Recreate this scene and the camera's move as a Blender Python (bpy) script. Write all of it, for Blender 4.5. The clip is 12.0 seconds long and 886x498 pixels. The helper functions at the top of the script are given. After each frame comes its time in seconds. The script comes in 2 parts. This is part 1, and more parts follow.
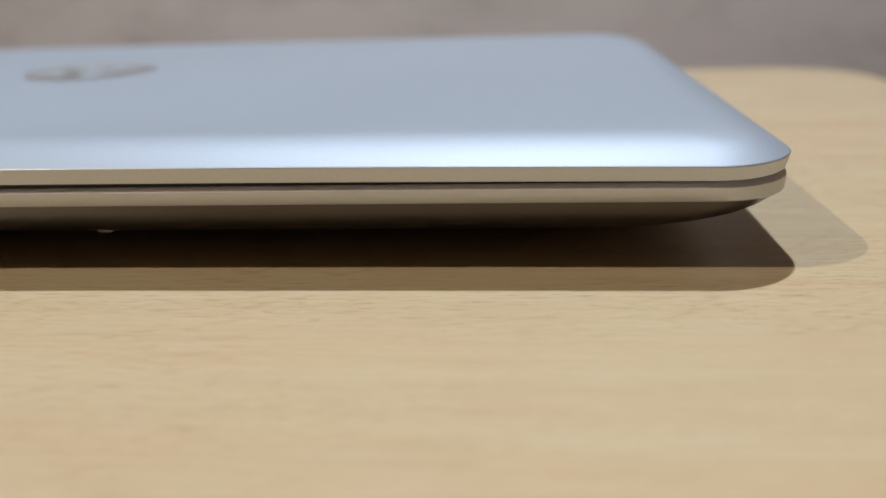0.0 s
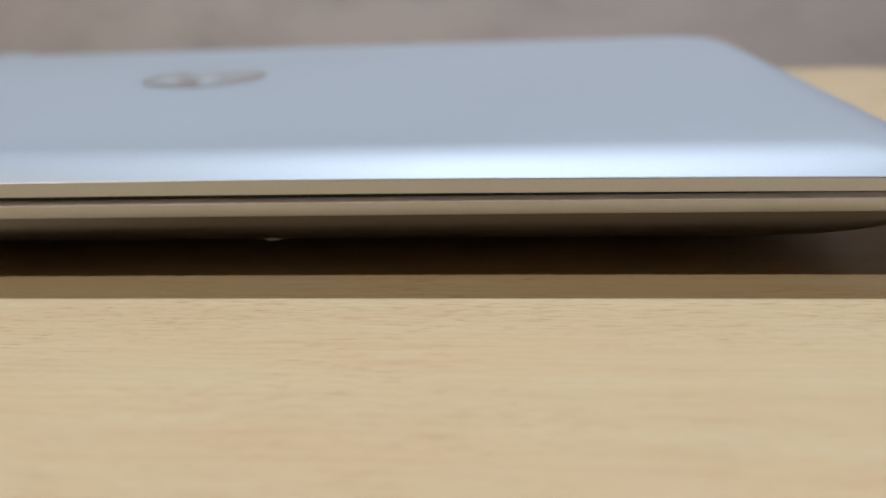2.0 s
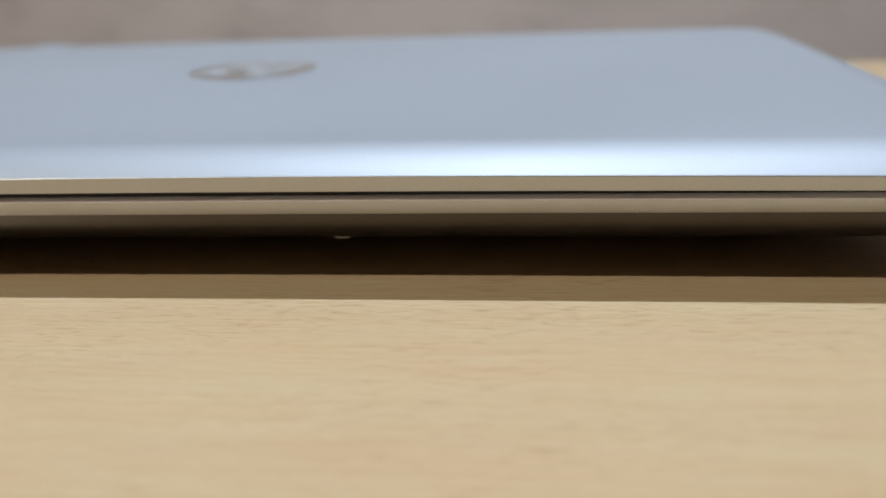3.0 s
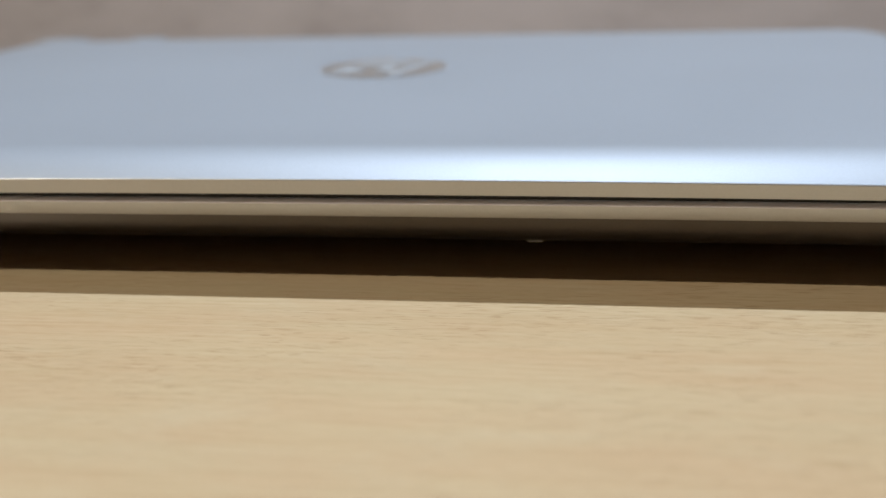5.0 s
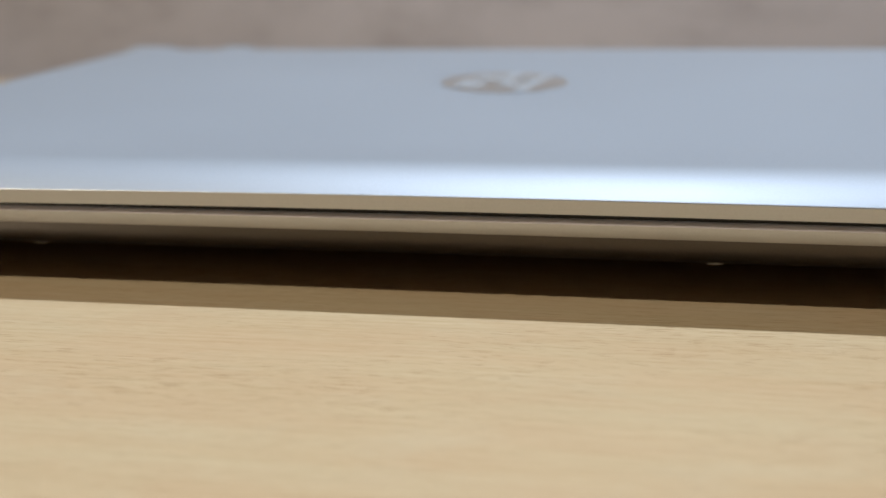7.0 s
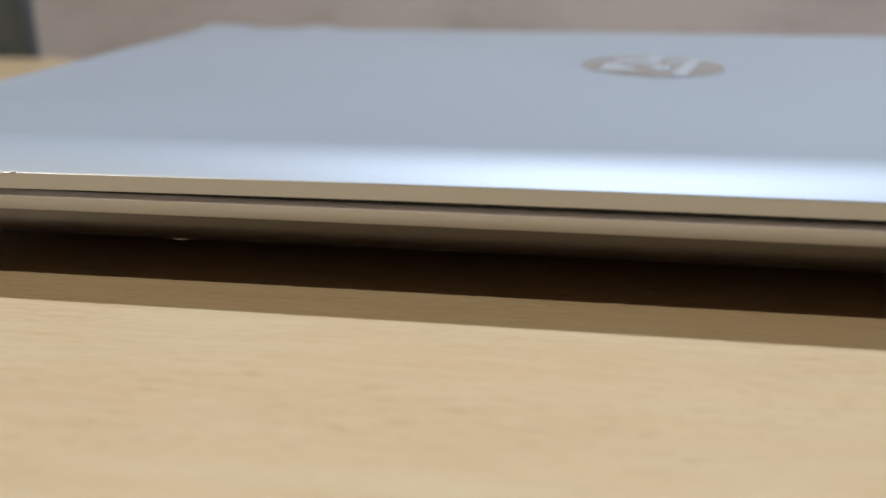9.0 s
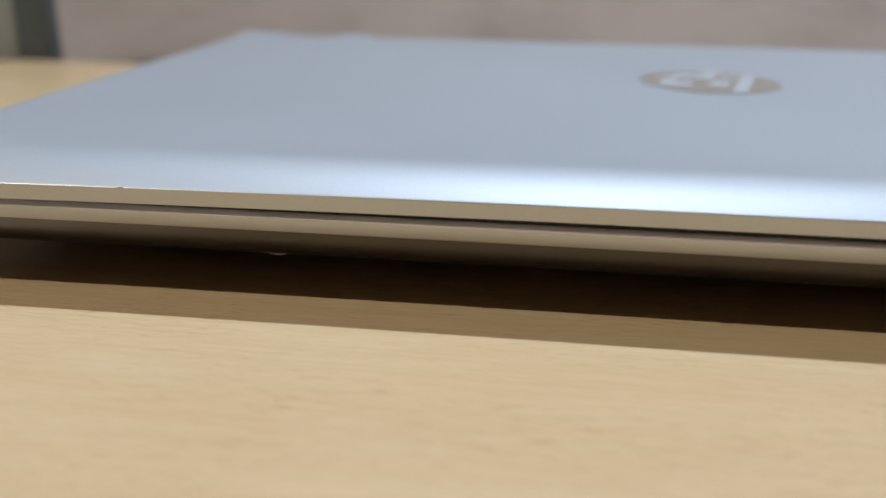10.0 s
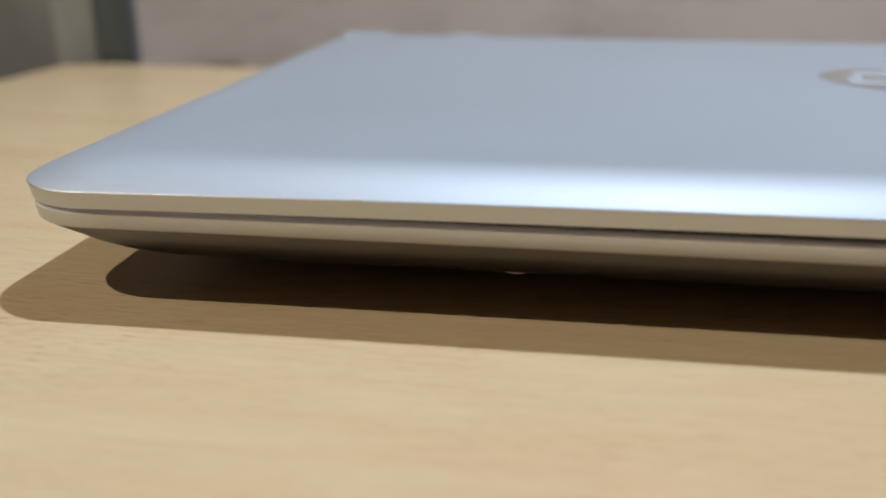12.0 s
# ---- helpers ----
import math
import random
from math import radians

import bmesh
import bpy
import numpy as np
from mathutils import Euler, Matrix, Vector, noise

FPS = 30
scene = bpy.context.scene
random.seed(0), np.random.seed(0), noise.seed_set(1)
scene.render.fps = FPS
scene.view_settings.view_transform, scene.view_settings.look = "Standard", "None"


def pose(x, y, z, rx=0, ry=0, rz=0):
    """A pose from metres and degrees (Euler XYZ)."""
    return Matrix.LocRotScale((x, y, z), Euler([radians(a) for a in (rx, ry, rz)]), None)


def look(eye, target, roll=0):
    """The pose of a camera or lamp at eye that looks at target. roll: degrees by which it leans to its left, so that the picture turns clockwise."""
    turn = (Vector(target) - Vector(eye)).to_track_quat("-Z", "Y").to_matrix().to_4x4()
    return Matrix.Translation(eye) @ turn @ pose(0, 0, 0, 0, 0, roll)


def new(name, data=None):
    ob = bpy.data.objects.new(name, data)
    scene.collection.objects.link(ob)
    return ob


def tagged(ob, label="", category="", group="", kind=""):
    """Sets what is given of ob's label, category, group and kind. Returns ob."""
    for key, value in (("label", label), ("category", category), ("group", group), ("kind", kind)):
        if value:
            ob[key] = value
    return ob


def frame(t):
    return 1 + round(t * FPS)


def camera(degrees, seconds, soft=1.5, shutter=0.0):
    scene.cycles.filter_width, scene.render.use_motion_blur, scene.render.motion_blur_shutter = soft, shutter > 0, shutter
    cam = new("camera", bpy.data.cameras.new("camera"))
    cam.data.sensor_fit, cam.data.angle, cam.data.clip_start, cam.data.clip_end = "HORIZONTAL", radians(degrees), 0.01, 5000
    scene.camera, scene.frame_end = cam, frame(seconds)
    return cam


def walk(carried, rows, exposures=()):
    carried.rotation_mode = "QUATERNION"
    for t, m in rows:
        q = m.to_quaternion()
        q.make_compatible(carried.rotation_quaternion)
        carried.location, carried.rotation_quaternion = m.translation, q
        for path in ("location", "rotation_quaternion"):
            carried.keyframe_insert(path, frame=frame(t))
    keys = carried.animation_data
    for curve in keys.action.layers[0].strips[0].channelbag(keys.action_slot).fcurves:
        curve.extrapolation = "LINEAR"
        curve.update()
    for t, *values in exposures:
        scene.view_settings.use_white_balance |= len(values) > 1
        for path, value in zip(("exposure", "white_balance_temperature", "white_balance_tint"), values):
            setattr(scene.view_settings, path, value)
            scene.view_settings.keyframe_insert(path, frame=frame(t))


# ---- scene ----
cam = camera(53.5, 12.0)
cam.data.dof.use_dof = True
cam.data.dof.focus_distance = 0.140
cam.data.dof.aperture_fstop = 10.5

PATH = [
    (0.0, pose(0.11455, -0.13322, 0.04958, 71.369, 1.843, 4.437)),
    (0.5, pose(0.11049, -0.13516, 0.05100, 71.356, 1.975, 4.221)),
    (1.0, pose(0.09905, -0.13730, 0.05208, 71.413, 1.934, 4.386)),
    (1.5, pose(0.09240, -0.13626, 0.05255, 71.204, 1.876, 4.939)),
    (2.0, pose(0.08864, -0.13798, 0.05377, 71.053, 2.237, 5.232)),
    (2.5, pose(0.08272, -0.13857, 0.05441, 71.021, 1.903, 5.261)),
    (3.0, pose(0.07714, -0.13349, 0.05361, 70.557, 2.206, 6.043)),
    (5.0, pose(0.04562, -0.13667, 0.05678, 70.045, 1.658, 7.040)),
    (5.5, pose(0.03976, -0.13718, 0.05787, 70.317, 1.835, 7.088)),
    (6.0, pose(0.03282, -0.13739, 0.05808, 70.401, 1.633, 7.349)),
    (6.5, pose(0.02349, -0.14064, 0.05960, 70.532, 1.200, 7.773)),
    (7.0, pose(0.01710, -0.13746, 0.05833, 70.657, 0.969, 8.158)),
    (9.0, pose(-0.01948, -0.11974, 0.05263, 70.172, 0.095, 8.517)),
    (9.5, pose(-0.03000, -0.12106, 0.05336, 69.988, -0.271, 8.422)),
    (10.0, pose(-0.03786, -0.12331, 0.05566, 70.222, -0.725, 7.602)),
    (10.5, pose(-0.05115, -0.12263, 0.05618, 70.238, -0.321, 8.226)),
    (11.0, pose(-0.06056, -0.11930, 0.05459, 70.090, -0.105, 8.752)),
    (11.5, pose(-0.07350, -0.11601, 0.05384, 70.184, -0.577, 8.236)),
    (12.0, pose(-0.07656, -0.11372, 0.05249, 70.405, -0.244, 8.053)),
]
walk(cam, PATH)

# ---- light ----
world = bpy.data.worlds.new("room_dark")
scene.world = world
world.use_nodes = True
world.node_tree.nodes["Background"].inputs["Color"].default_value = (0.6, 0.7, 0.9, 1)
world.node_tree.nodes["Background"].inputs["Strength"].default_value = 0.02

CEILING = 1.95
LAMP_BACK = (0.150, 0.79, CEILING - 0.05)     # ceiling spot behind the laptop
LAMP_SIDE = (-1.49, -0.35, CEILING - 0.05)    # ceiling spot to the side and a little in front


def ceiling_spot(at, target, watts, tint, cone):
    data = bpy.data.lights.new("ceiling_spot_light", "SPOT")
    data.energy, data.color, data.shadow_soft_size = watts, tint, 0.030
    data.spot_size, data.spot_blend = radians(cone), 1.0
    ob = new("ceiling_spot_light", data)
    ob.matrix_world = look(at, target)
    return ob


light_back = ceiling_spot(LAMP_BACK, (0.075, -0.13, 0.0), 165.0, (0.895, 0.958, 1.0), 39.0)
light_side = ceiling_spot(LAMP_SIDE, (0.02, -0.10, 0.0), 138.0, (1.0, 0.858, 0.64), 100.0)


# ---- materials ----
def material(name):
    m = bpy.data.materials.new(name)
    m.use_nodes = True
    nt = m.node_tree
    return m, nt, nt.nodes["Principled BSDF"]


def node(nt, kind, **values):
    n = nt.nodes.new(kind)
    for key, value in values.items():
        n.inputs[key.replace("_", " ")].default_value = value
    return n


def coords(nt, scale, rot=(0, 0, 0), shift=(0, 0, 0)):
    tc = nt.nodes.new("ShaderNodeTexCoord")
    mp = nt.nodes.new("ShaderNodeMapping")
    mp.inputs["Scale"].default_value = scale
    mp.inputs["Rotation"].default_value = rot
    mp.inputs["Location"].default_value = shift
    nt.links.new(tc.outputs["Object"], mp.inputs["Vector"])
    return mp.outputs["Vector"]


def noise_at(nt, vector, scale=1.0, detail=3.0, rough=0.5):
    n = node(nt, "ShaderNodeTexNoise", Scale=scale, Detail=detail, Roughness=rough)
    nt.links.new(vector, n.inputs["Vector"])
    return n.outputs["Fac"]


def ramp(nt, fac, stops):
    r = nt.nodes.new("ShaderNodeValToRGB")
    els = r.color_ramp.elements
    while len(els) < len(stops):
        els.new(0.5)
    for e, (pos, col) in zip(els, stops):
        e.position, e.color = pos, (*col, 1) if len(col) == 3 else col
    nt.links.new(fac, r.inputs["Fac"])
    return r.outputs["Color"]


def mix(nt, fac, a, b, mode="MIX"):
    n = nt.nodes.new("ShaderNodeMix")
    n.data_type, n.blend_type = "RGBA", mode
    for value, socket in ((fac, n.inputs[0]), (a, n.inputs[6]), (b, n.inputs[7])):
        if isinstance(value, bpy.types.NodeSocket):
            nt.links.new(value, socket)
        elif isinstance(value, tuple):
            socket.default_value = (*value, 1)
        else:
            socket.default_value = value
    return n.outputs[2]


def bump(nt, bsdf, height, strength, distance):
    b = node(nt, "ShaderNodeBump", Strength=strength, Distance=distance)
    nt.links.new(height, b.inputs["Height"])
    nt.links.new(b.outputs["Normal"], bsdf.inputs["Normal"])


def make_beech():
    m, nt, p = material("beech_laminate")
    turn = (0, 0, radians(2.0))
    broad = noise_at(nt, coords(nt, (9, 62, 9), turn), 1.0, 4.0, 0.55)
    colour = ramp(nt, broad, [(0.30, (0.600, 0.425, 0.280)), (0.45, (0.612, 0.490, 0.330)), (0.58, (0.612, 0.518, 0.358)), (0.76, (0.600, 0.448, 0.305))])
    # soft rosy and pale clouds of the rotary-cut figure
    blush = noise_at(nt, coords(nt, (34, 78, 34), turn, (3.1, 0.7, 0)), 1.0, 4.0, 0.62)
    colour = mix(nt, ramp(nt, blush, [(0.48, (0, 0, 0)), (0.68, (0.55, 0.55, 0.55))]), colour, (0.598, 0.440, 0.300))
    pale = noise_at(nt, coords(nt, (40, 105, 40), turn, (1.3, 4.4, 0)), 1.0, 4.0, 0.6)
    colour = mix(nt, ramp(nt, pale, [(0.52, (0, 0, 0)), (0.70, (0.60, 0.60, 0.60))]), colour, (0.640, 0.575, 0.435))
    stripe = noise_at(nt, coords(nt, (7, 190, 7), turn, (2.2, 6.1, 0)), 1.0, 3.0, 0.6)
    colour = mix(nt, 0.30, colour, ramp(nt, stripe, [(0.36, (0.555, 0.405, 0.265)), (0.62, (0.655, 0.575, 0.420))]))
    fibre = noise_at(nt, coords(nt, (46, 1500, 46), turn), 1.0, 4.0, 0.65)
    colour = mix(nt, 0.29, colour, ramp(nt, fibre, [(0.33, (0.47, 0.34, 0.205)), (0.58, (0.65, 0.535, 0.375))]))
    silk = noise_at(nt, coords(nt, (300, 900, 300), turn), 1.0, 2.0, 0.6)
    colour = mix(nt, 0.10, colour, ramp(nt, silk, [(0.35, (0.47, 0.35, 0.22)), (0.65, (0.68, 0.58, 0.43))]))
    # short thin pores, gathered in bands
    for size, shift, low, high, tint in (((165, 6000, 165), 0.4, 0.46, 0.60, (0.300, 0.190, 0.105)), ((230, 5000, 230), 5.3, 0.50, 0.64, (0.360, 0.240, 0.145))):
        fleck = noise_at(nt, coords(nt, size, (0, 0, radians(2.6)), (shift, 0.9, 0)), 1.0, 1.0, 0.4)
        zone = noise_at(nt, coords(nt, (13, 42, 13), turn, (7.0 + shift, 2.0, 0)), 1.0, 2.0, 0.5)
        spots = mix(nt, 1.0, ramp(nt, fleck, [(0.64, (0, 0, 0)), (0.69, (1, 1, 1))]), ramp(nt, zone, [(low, (0.05, 0.05, 0.05)), (high, (0.85, 0.85, 0.85))]), "MULTIPLY")
        colour = mix(nt, spots, colour, tint)
    nt.links.new(colour, p.inputs["Base Color"])
    p.inputs["Roughness"].default_value = 0.27
    p.inputs["Specular IOR Level"].default_value = 0.36
    bump(nt, p, fibre, 0.12, 0.0002)
    return m


def make_metal(name, colour, rough, grain=0.035, metallic=1.0, brushed=0.0):
    m, nt, p = material(name)
    fine = noise_at(nt, coords(nt, (2600, 2600, 2600)), 1.0, 2.0, 0.6)
    smear = noise_at(nt, coords(nt, (18, 26, 26)), 1.0, 3.0, 0.5)
    dark = tuple(c * (1 - 2 * grain) for c in colour)
    light = tuple(min(1, c * (1 + grain)) for c in colour)
    nt.links.new(mix(nt, 0.35, ramp(nt, fine, [(0.35, dark), (0.65, light)]), ramp(nt, smear, [(0.3, dark), (0.7, light)])), p.inputs["Base Color"])
    r = node(nt, "ShaderNodeMapRange", To_Min=rough - 0.04, To_Max=rough + 0.05)
    nt.links.new(smear, r.inputs["Value"])
    nt.links.new(r.outputs["Result"], p.inputs["Roughness"])
    p.inputs["Metallic"].default_value = metallic
    if brushed:
        grain_way = node(nt, "ShaderNodeCombineXYZ", X=1.0)
        p.inputs["Anisotropic"].default_value = brushed
        nt.links.new(grain_way.outputs["Vector"], p.inputs["Tangent"])
    bump(nt, p, fine, 0.05, 0.00004)
    return m


def make_fabric(name, colour, scale=1400.0, streak=0.12):
    m, nt, p = material(name)
    weave = noise_at(nt, coords(nt, (scale, scale, scale)), 1.0, 2.0, 0.6)
    cloud = noise_at(nt, coords(nt, (14, 14, 14)), 1.0, 4.0, 0.6)
    a, b = tuple(c * (1 - streak) for c in colour), tuple(c * (1 + streak) for c in colour)
    nt.links.new(mix(nt, 0.5, ramp(nt, weave, [(0.3, a), (0.7, b)]), ramp(nt, cloud, [(0.3, a), (0.7, b)])), p.inputs["Base Color"])
    p.inputs["Roughness"].default_value = 0.9
    p.inputs["Specular IOR Level"].default_value = 0.2
    bump(nt, p, weave, 0.3, 0.0006)
    return m


def make_partition_fabric():
    m, nt, p = material("partition_fabric")
    weave = noise_at(nt, coords(nt, (1300, 1300, 1300)), 1.0, 2.0, 0.6)
    cloud = noise_at(nt, coords(nt, (16, 16, 40)), 1.0, 5.0, 0.65)
    patch = noise_at(nt, coords(nt, (5, 5, 9)), 1.0, 2.0, 0.5)
    tone = ramp(nt, patch, [(0.3, (0.440, 0.411, 0.440)), (0.7, (0.505, 0.468, 0.492))])
    tone = mix(nt, 0.8, tone, ramp(nt, cloud, [(0.30, (0.72, 0.71, 0.70)), (0.55, (1, 1, 1))]), "MULTIPLY")
    tone = mix(nt, 0.6, tone, ramp(nt, weave, [(0.3, (0.8, 0.8, 0.8)), (0.7, (1, 1, 1))]), "MULTIPLY")
    nt.links.new(tone, p.inputs["Base Color"])
    p.inputs["Roughness"].default_value = 0.9
    p.inputs["Specular IOR Level"].default_value = 0.2
    bump(nt, p, weave, 0.3, 0.0006)
    return m


def make_plain(name, colour, rough=0.5, spread=0.06, scale=60.0, spec=0.4):
    m, nt, p = material(name)
    n = noise_at(nt, coords(nt, (scale, scale, scale)), 1.0, 4.0, 0.6)
    nt.links.new(ramp(nt, n, [(0.3, tuple(c * (1 - spread) for c in colour)), (0.7, tuple(min(1, c * (1 + spread)) for c in colour))]), p.inputs["Base Color"])
    p.inputs["Roughness"].default_value = rough
    p.inputs["Specular IOR Level"].default_value = spec
    bump(nt, p, n, 0.05, 0.0005)
    return m


BEECH = make_beech()
LID = make_metal("satin_lid_aluminium", (0.405, 0.463, 0.564), 0.60, 0.02, 0.72, 0.26)
RIM = make_metal("satin_rim_aluminium", (0.585, 0.595, 0.615), 0.44, 0.02, 0.92)
COVER = make_metal("dull_bottom_cover", (0.205, 0.194, 0.198), 0.34, 0.04, 0.9)
BUMPER = make_plain("bumper_painted_glint", (0.55, 0.55, 0.56), 0.35)
CHAMFER = make_metal("satin_chamfer", (0.62, 0.66, 0.74), 0.46, 0.01, 0.9)
TAUPE = make_metal("taupe_mirror_badge", (0.49, 0.47, 0.475), 0.40, 0.03, 0.88)
BAR = make_metal("pale_silver_bars", (0.475, 0.530, 0.620), 0.60, 0.02, 0.70, 0.26)
LIP = make_plain("brightened_deck_lip", (0.76, 0.74, 0.82), 0.5)
BLACK = make_plain("black_bezel_plastic", (0.012, 0.012, 0.013), 0.5)
RUBBER = make_plain("black_rubber", (0.02, 0.02, 0.02), 0.8)
PARTITION = make_partition_fabric()
POST = make_plain("dark_green_grey_metal", (0.135, 0.170, 0.205), 0.4)
PALE = make_plain("pale_grey_laminate", (0.46, 0.52, 0.60), 0.35, 0.10, 30.0)
MID = make_plain("mid_grey_laminate", (0.38, 0.43, 0.50), 0.35, 0.14, 24.0)
PLINTH = make_plain("dark_taupe_laminate", (0.19, 0.165, 0.165), 0.5)
PAINT = make_plain("white_wall_paint", (0.78, 0.78, 0.76), 0.8, 0.03, 8.0)
WALLPAINT = make_plain("beige_bounce_wall", (0.70, 0.56, 0.40), 0.8, 0.03, 8.0)
CARPET = make_fabric("beige_carpet", (0.22, 0.19, 0.155), 500.0, 0.25)
STEEL = make_plain("grey_painted_steel", (0.35, 0.35, 0.36), 0.45)
GLOW, nt_glow, p_glow = material("lamp_glass")
p_glow.inputs["Base Color"].default_value = (0.8, 0.8, 0.8, 1)
p_glow.inputs["Emission Color"].default_value = (1.0, 0.97, 0.93, 1)
p_glow.inputs["Emission Strength"].default_value = 6.0


# ---- builders ----
def finish(bm, name, mat, parent=None, label="", sharp=32, smooth=True):
    bmesh.ops.recalc_face_normals(bm, faces=bm.faces[:])
    me = bpy.data.meshes.new(name)
    bm.to_mesh(me)
    bm.free()
    me.materials.append(mat)
    if smooth:
        me.polygons.foreach_set("use_smooth", [True] * len(me.polygons))
        me.set_sharp_from_angle(angle=radians(sharp))
    ob = new(name, me)
    if parent:
        ob.parent = parent
    if label:
        tagged(ob, label)
    return ob


def part(name, bm, mat, parent, label=""):
    return finish(bm, name, mat, parent, label)


def slab(a, b, bevel=0.0, segments=2):
    bm = bmesh.new()
    bmesh.ops.create_cube(bm, size=1)
    for v in bm.verts:
        v.co = Vector([a[i] + (b[i] - a[i]) * (v.co[i] + 0.5) for i in range(3)])
    if bevel:
        bmesh.ops.bevel(bm, geom=bm.edges[:], offset=bevel, segments=segments, profile=0.5, affect="EDGES")
    return bm


def tube(r1, r2, z0, z1, at=(0, 0), segments=32, bevel=0.0):
    bm = bmesh.new()
    bmesh.ops.create_cone(bm, cap_ends=True, segments=segments, radius1=r1, radius2=r2, depth=z1 - z0)
    bmesh.ops.translate(bm, verts=bm.verts[:], vec=(at[0], at[1], (z0 + z1) / 2))
    if bevel:
        rims = [e for e in bm.edges if len(e.link_faces) == 2 and e.calc_face_angle() > 0.8]
        bmesh.ops.bevel(bm, geom=rims, offset=bevel, segments=3, profile=0.5, affect="EDGES")
    return bm


# ---- laptop ----
W, D = 0.3192, 0.198
R_FRONT, R_BACK = 0.0150, 0.020
ARCH, SCOOP = 0.00095, 0.0011


def bow(x):
    return max(0.0, 1 - (x / 0.15) ** 2)


def ring(d, z, arch=0.0, tight=0.0, sag=0.0, side=0.0):
    """One outline of the body, inset by d, at height z: the front edge lifted in the middle by arch, its corner at
    high x tightened by tight, the end at low x lowered by sag,
    and both ends drawn in by side."""
    x1, y0, y1 = W / 2 - d - side, d, D - d
    pts = []
    for cx, cy, r, a0 in ((1, 0, R_FRONT, -90), (1, 1, R_BACK, 0), (-1, 1, R_BACK, 90), (-1, 0, R_FRONT, 180)):
        r = max(r - d - (tight if cx > 0 and not cy else 0.0), 0.009 if d < 0.03 else 0.003)
        r += 0.0 if cy else 0.9 * side - (0.0 if cx > 0 or d > 0.0022 else 0.0020)
        ox, oy = cx * (x1 - r), (y1 - r) if cy else (y0 + r)
        for i in range(13):
            a = radians(a0 + 90 * i / 12)
            pts.append((ox + r * math.cos(a), oy + r * math.sin(a)))
    # front edge, split finely so that it can bow
    xa, xb = pts[-1][0], pts[0][0]
    for i in range(1, 32):
        pts.append((xa + (xb - xa) * i / 32, y0))
    out = []
    for x, y in pts:
        fade = max(0.0, 1 - y / 0.06)
        dip = sag * min(1.0, max(0.0, (-0.04 - x) / 0.10))
        out.append((x, y + SCOOP * bow(x) * fade, z + arch * bow(x) * fade - dip))
    return out


def loft(profile, cap_bottom=True, cap_top=True):
    bm = bmesh.new()
    rings = [[bm.verts.new(p) for p in ring(*row)] for row in profile]
    n = len(rings[0])
    for a, b in zip(rings, rings[1:]):
        for i in range(n):
            bm.faces.new((a[i], a[(i + 1) % n], b[(i + 1) % n], b[i]))
    if cap_bottom:
        bm.faces.new(rings[0][::-1])
    if cap_top:
        bm.faces.new(rings[-1])
    return bm


laptop = tagged(new("laptop"), "closed slim silver aluminium laptop lying on the table", "laptop")

LID_PROFILE = [(0.0050, 0.0151, 0.0006, 0, 0.0003), (0.0009, 0.0149, 0.0006, 0, 0.0003), (0.0006, 0.0150, 0.0006, 0, 0.0003), (0.0005, 0.0153, 0.0006, 0, 0.0003), (0.0, 0.01722, ARCH), (0.00003, 0.01730, ARCH), (0.00012, 0.01739, ARCH), (0.0004, 0.01753, ARCH)]
# the shoulder: its slope falls evenly from steep at the front edge to almost flat
depth, height = 0.0004, 0.01753
while depth < 0.0900:
    step = 0.0008 if depth < 0.016 else 0.004 if depth < 0.04 else 0.0125
    slope = radians(1.0 + 29.0 * max(0.0, 1 - (depth + step / 2) / 0.0130) ** 1.05) if depth < 0.04 else radians(0.5)
    depth, height = depth + step, height + step * math.tan(slope)
    LID_PROFILE.append((depth, height, ARCH * max(0.0, 1 - depth / 0.06)))
LID_TOP = height
lid = part("lid", loft(LID_PROFILE), LID, laptop, "pale blue-silver aluminium lid with a rounded front")
lid.data.materials.append(RIM)
lid.data.materials.append(CHAMFER)
for face in lid.data.polygons:
    if abs(face.normal.z) < 0.55 and face.center.z - ARCH * bow(face.center.x) < 0.01725:
        face.material_index = 1
    elif face.normal.z > 0 and face.center.z - ARCH * bow(face.center.x) * max(0.0, 1 - face.center.y / 0.06) < 0.01741:
        face.material_index = 2
bezel = part("screen_bezel", loft([(0.0016, 0.0142), (0.0016, 0.0152, 0.0006), (0.0050, 0.0154, 0.0006)]), BLACK, laptop, "black rubber-edged bezel inside the lid gap")
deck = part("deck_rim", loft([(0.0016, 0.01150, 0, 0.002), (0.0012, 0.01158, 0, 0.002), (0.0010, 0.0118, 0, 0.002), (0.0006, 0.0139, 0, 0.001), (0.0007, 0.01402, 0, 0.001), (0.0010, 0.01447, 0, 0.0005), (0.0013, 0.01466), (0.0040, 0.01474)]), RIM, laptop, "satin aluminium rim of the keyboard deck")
# upward-facing lip painted pale lilac: the light it catches is put into its colour
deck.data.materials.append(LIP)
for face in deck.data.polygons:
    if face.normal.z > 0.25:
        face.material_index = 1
COVER_PROFILE = [(0.040, 0.0021), (0.030, 0.0023), (0.0220, 0.0027), (0.0175, 0.0032), (0.0145, 0.0037), (0.0112, 0.0044), (0.0085, 0.0052), (0.0065, 0.0061), (0.0050, 0.0071), (0.0037, 0.0083), (0.0026, 0.0097), (0.0019, 0.0109), (0.0016, 0.01148), (0.005, 0.0116)]
cover = part("bottom_cover", loft([(d, z, 0.0, 0.002, 0.0, max(0.0, min(0.009, 1.1 * (d - 0.0016)))) for d, z in COVER_PROFILE]), COVER, laptop, "tapered dull metal bottom cover")

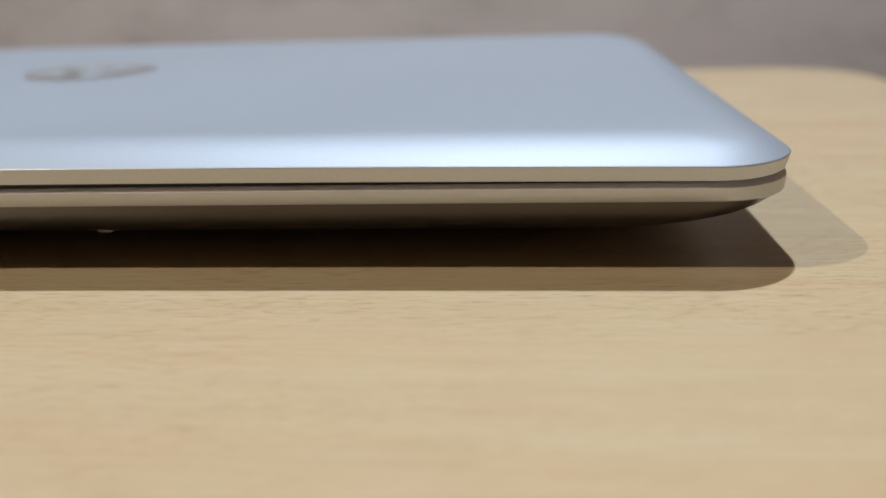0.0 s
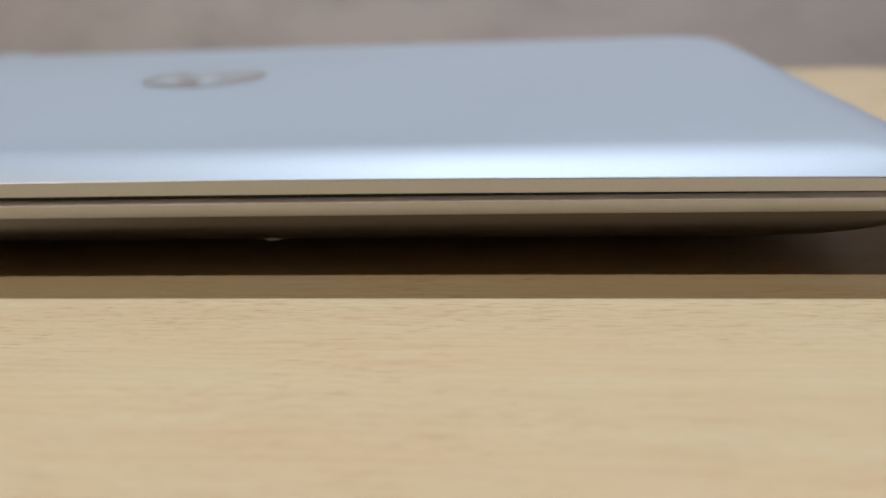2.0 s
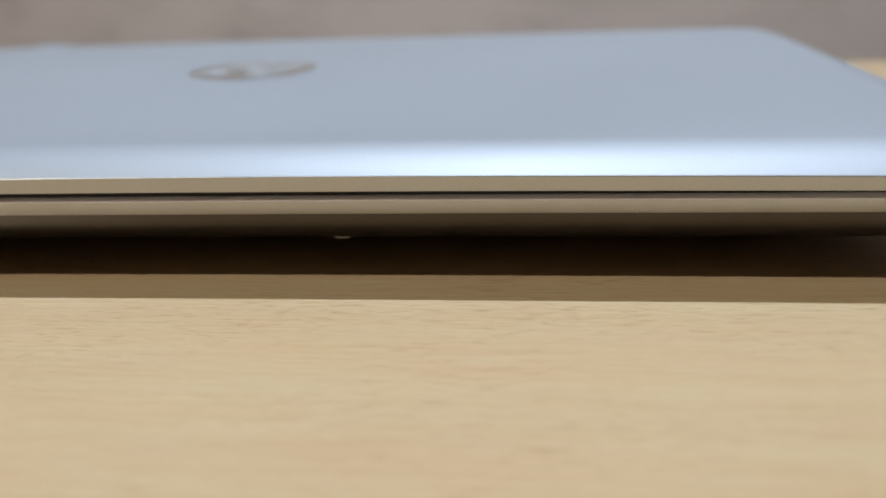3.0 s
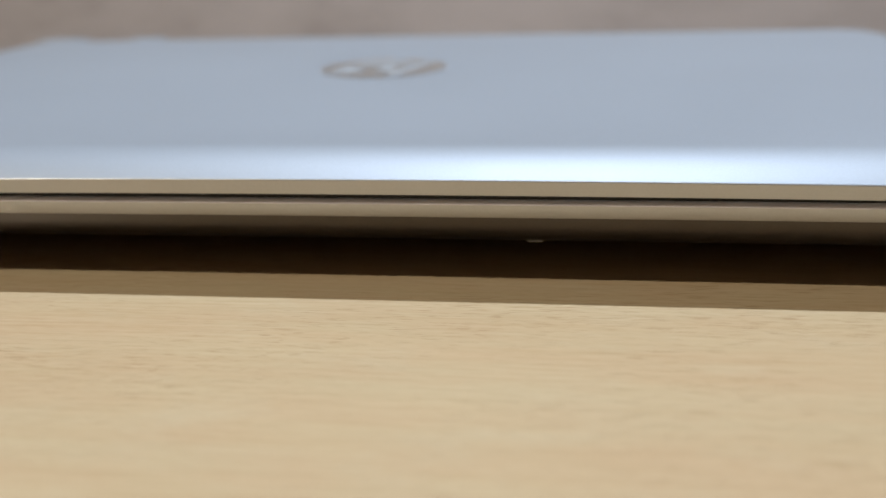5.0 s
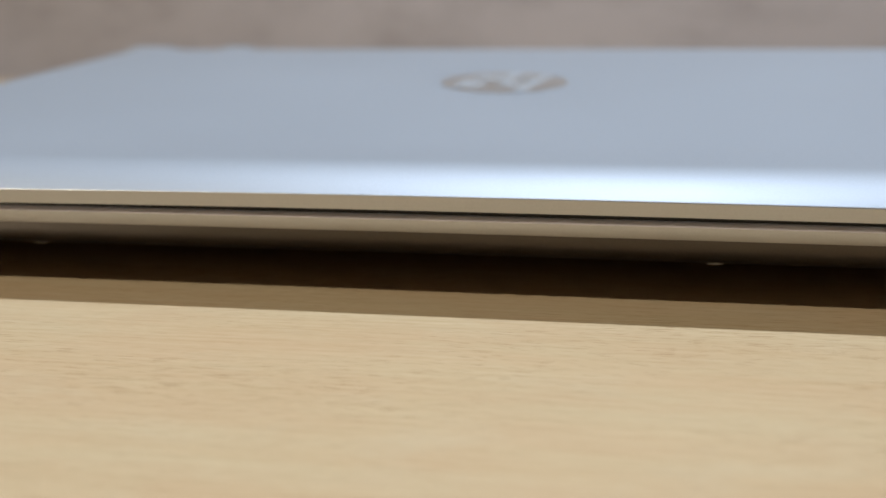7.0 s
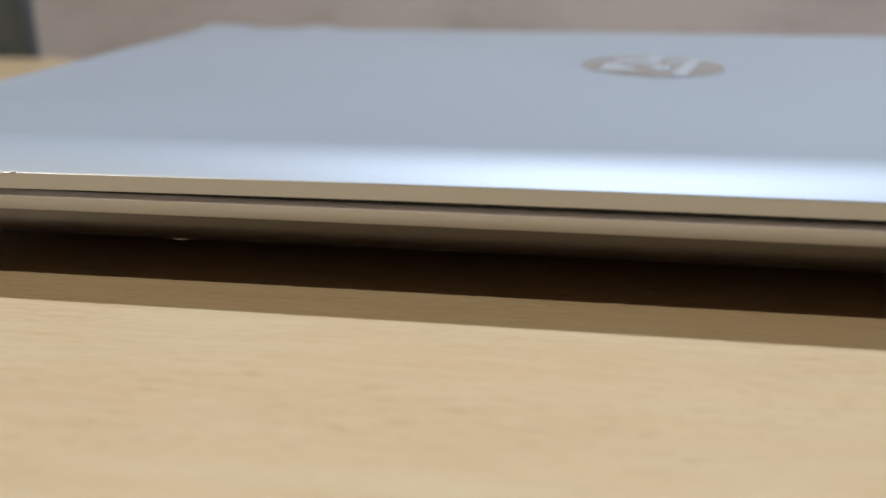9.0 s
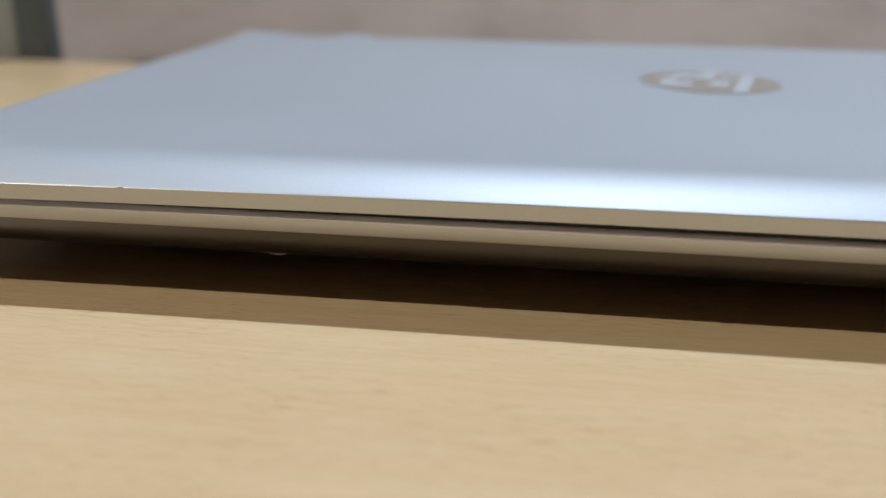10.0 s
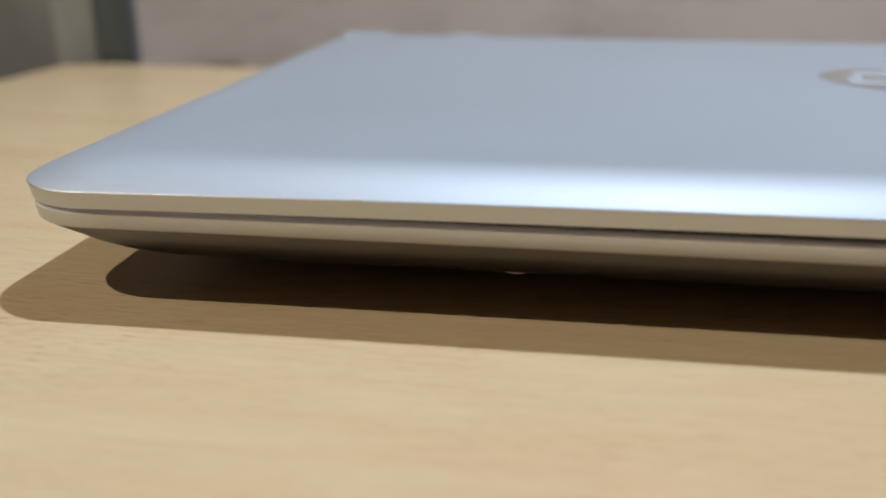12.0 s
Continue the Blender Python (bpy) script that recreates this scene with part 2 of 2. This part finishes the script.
# badge: a round plate with plain slanted bars
BX, BY, BZ, BR = -0.0011, 0.1022, LID_TOP, 0.0171
badge = part("badge", tube(BR, BR, BZ - 0.0002, BZ + 0.00012, (BX, BY), 72), TAUPE, lid, "round taupe mirror badge with slanted silver bars")


def slant_bar(x0, x1, y0, y1, lean):
    bm = bmesh.new()
    z = BZ + 0.00012
    corners = [(x0 + lean * (y0 - BY), y0), (x1 + lean * (y0 - BY), y0), (x1 + lean * (y1 - BY), y1), (x0 + lean * (y1 - BY), y1)]
    low = [bm.verts.new((x, y, z - 0.0001)) for x, y in corners]
    top = [bm.verts.new((x, y, z + 0.00012)) for x, y in corners]
    bm.faces.new(low[::-1])
    bm.faces.new(top)
    for i in range(4):
        bm.faces.new((low[i], low[(i + 1) % 4], top[(i + 1) % 4], top[i]))
    return bm


# two long strokes that cut the plate's edge, and the four short ones between them
for x0, x1, y0, y1 in ((0.0058, 0.0092, 0.0858, 0.1130), (-0.0040, -0.0006, 0.1035, 0.1190), (-0.0004, 0.0042, 0.0935, 0.1025), (0.0008, 0.0052, 0.1060, 0.1105), (-0.0122, -0.0042, 0.0925, 0.0995), (-0.0112, -0.0042, 0.1050, 0.1125), (-0.0128, -0.0092, 0.0995, 0.1050)):
    part("badge_bar", slant_bar(x0, x1, y0, y1, 0.26), BAR, badge)

for hx, hw in ((-0.1465, 0.017), (-0.112, 0.012)):
    part("hinge_cap", slab((hx - hw / 2, D - 0.010, 0.0170), (hx + hw / 2, D + 0.0015, 0.0206), 0.0014, 3), LID, lid, "small raised silver hinge cap")

nick = part("edge_nick", slab((-0.1050, 0.0004, 0.0178), (-0.1042, 0.0009, 0.01808), 0.0001), LIP, lid, "tiny dent in the lid edge")

# two small bumpers; their bright glint is painted as a pale base colour
for sx in (0.0424, -0.0828):
    bm = bmesh.new()
    bmesh.ops.create_uvsphere(bm, u_segments=24, v_segments=12, radius=1)
    for v in bm.verts:
        v.co = Vector((sx + 0.0015 * v.co.x, 0.0094 + 0.0007 * v.co.y, 0.00508 + 0.00026 * v.co.z - 0.0003 * v.co.y))
    part("bumper", bm, BUMPER, cover, "tiny bumper under the front edge, its glint painted as a pale colour")

for fx in (-0.115, 0.115):
    for fy in (0.045, 0.175):
        part("foot", tube(0.0060, 0.0066, 0.0, 0.0034, (fx, fy), 32, 0.0004), RUBBER, cover, "black rubber foot")


# ---- desk ----
desk = tagged(new("side_table"), "small beech laminate table with rounded corners", "table")
TX0, TX1, TY0, TY1, TR, TL = -0.2920, 0.252, -0.42, 0.2480, 0.036, 0.014


def desk_outline(grow=0.0):
    pts = []
    for cx, cy, a0 in ((1, 0, -90), (1, 1, 0), (-1, 1, 90), (-1, 0, 180)):
        rad = TR if cx > 0 else TL
        ox = TX1 - rad if cx > 0 else TX0 + rad
        oy = TY1 - rad if cy else TY0 + rad
        for i in range(13):
            a = radians(a0 + 90 * i / 12)
            pts.append((ox + (rad + grow) * math.cos(a), oy + (rad + grow) * math.sin(a)))
    return pts


def plate(levels):
    bm = bmesh.new()
    rings = [[bm.verts.new((x, y, z)) for x, y in desk_outline(g)] for g, z in levels]
    n = len(rings[0])
    for a, b in zip(rings, rings[1:]):
        for i in range(n):
            bm.faces.new((a[i], a[(i + 1) % n], b[(i + 1) % n], b[i]))
    bm.faces.new(rings[0][::-1])
    bm.faces.new(rings[-1])
    return bm


part("tabletop", plate([(-0.002, -0.0250), (-0.0012, -0.0246), (-0.0012, -0.0010), (-0.0022, 0.0)]), BEECH, desk, "pale beech laminate top with fine dark pores")
for lx in (TX0 + 0.06, TX1 - 0.06):
    for ly in (TY0 + 0.06, TY1 - 0.06):
        part("leg", slab((lx - 0.02, ly - 0.02, -0.735), (lx + 0.02, ly + 0.02, -0.0252), 0.003), STEEL, desk, "grey painted steel leg")

# ---- behind the table ----
bench = tagged(new("padded_bench"), "grey-pink fabric padded bench back behind the table", "bench")
bm = slab((-0.60, 0.0, -0.030), (1.10, 0.035, 0.16), 0.004, 3)
bmesh.ops.rotate(bm, verts=bm.verts[:], cent=(0, 0, 0), matrix=Matrix.Rotation(radians(-43), 3, "X"))
bmesh.ops.translate(bm, verts=bm.verts[:], vec=(0, 0.2860, 0.0))
part("back_pad", bm, PARTITION, bench, "sloping grey-pink fabric back pad")
part("plinth", slab((-0.60, 0.292, -0.735), (1.10, 0.420, -0.036), 0.004), PLINTH, bench, "dark taupe plinth")

board = tagged(new("laminate_partition"), "low grey laminate partition with a dark post behind the table", "partition")
part("post", slab((-0.2810, 0.2520, -0.735), (-0.2655, 0.2635, 0.057), 0.002), POST, board, "dark green-grey metal post")
part("pale_strip", slab((-0.3005, 0.2530, -0.735), (-0.2814, 0.2620, 0.055), 0.001), PALE, board, "pale grey edge strip")
part("grey_panel", slab((-0.95, 0.2540, -0.735), (-0.3009, 0.2615, 0.055), 0.001), MID, board)

# ---- room ----
def setting(name, a, b, mat, label):
    return tagged(finish(slab(a, b), name, mat, smooth=False), label, kind="structure")


X0, X1, Y0, Y1, Z0 = -2.2, 1.5, -1.5, 1.8, -0.735
setting("floor", (X0, Y0, Z0 - 0.1), (X1, Y1, Z0), CARPET, "beige carpet floor")
setting("ceiling", (X0, Y0, CEILING), (X1, Y1, CEILING + 0.1), PAINT, "white painted ceiling")
# walls out of view, added in warm beige to bounce fill into the laptop's shadow
setting("wall_north", (X0, Y1, Z0), (X1, Y1 + 0.1, CEILING), WALLPAINT, "unseen beige wall added to bounce warm light")
setting("wall_south", (X0, Y0 - 0.1, Z0), (X1, Y0, CEILING), WALLPAINT, "unseen beige wall added to bounce warm light")
setting("wall_west", (X0 - 0.1, Y0, Z0), (X0, Y1, CEILING), WALLPAINT, "unseen beige wall added to bounce warm light")
setting("wall_east", (X1, Y0, Z0), (X1 + 0.1, Y1, CEILING), WALLPAINT, "unseen beige wall added to bounce warm light")

for at in (LAMP_BACK, LAMP_SIDE):
    fixture = tagged(new("ceiling_lamp"), "small round white recessed ceiling lamp", "ceiling lamp", "ceiling lamps")
    fixture.location = (at[0], at[1], CEILING)
    bm = bmesh.new()
    steps = [(0.030, -0.0445), (0.042, -0.0445), (0.046, -0.040), (0.046, 0.0), (0.034, 0.0), (0.034, -0.038), (0.030, -0.038)]
    loops = [[bm.verts.new((r * math.cos(2 * math.pi * i / 40), r * math.sin(2 * math.pi * i / 40), z)) for i in range(40)] for r, z in steps]
    for a, b in zip(loops, loops[1:] + loops[:1]):
        for i in range(40):
            bm.faces.new((a[i], a[(i + 1) % 40], b[(i + 1) % 40], b[i]))
    part("housing", bm, PAINT, fixture, "white lamp housing ring")
    part("lens", tube(0.0295, 0.0295, -0.042, -0.0400, (0, 0), 40), GLOW, fixture, "glowing frosted lens")
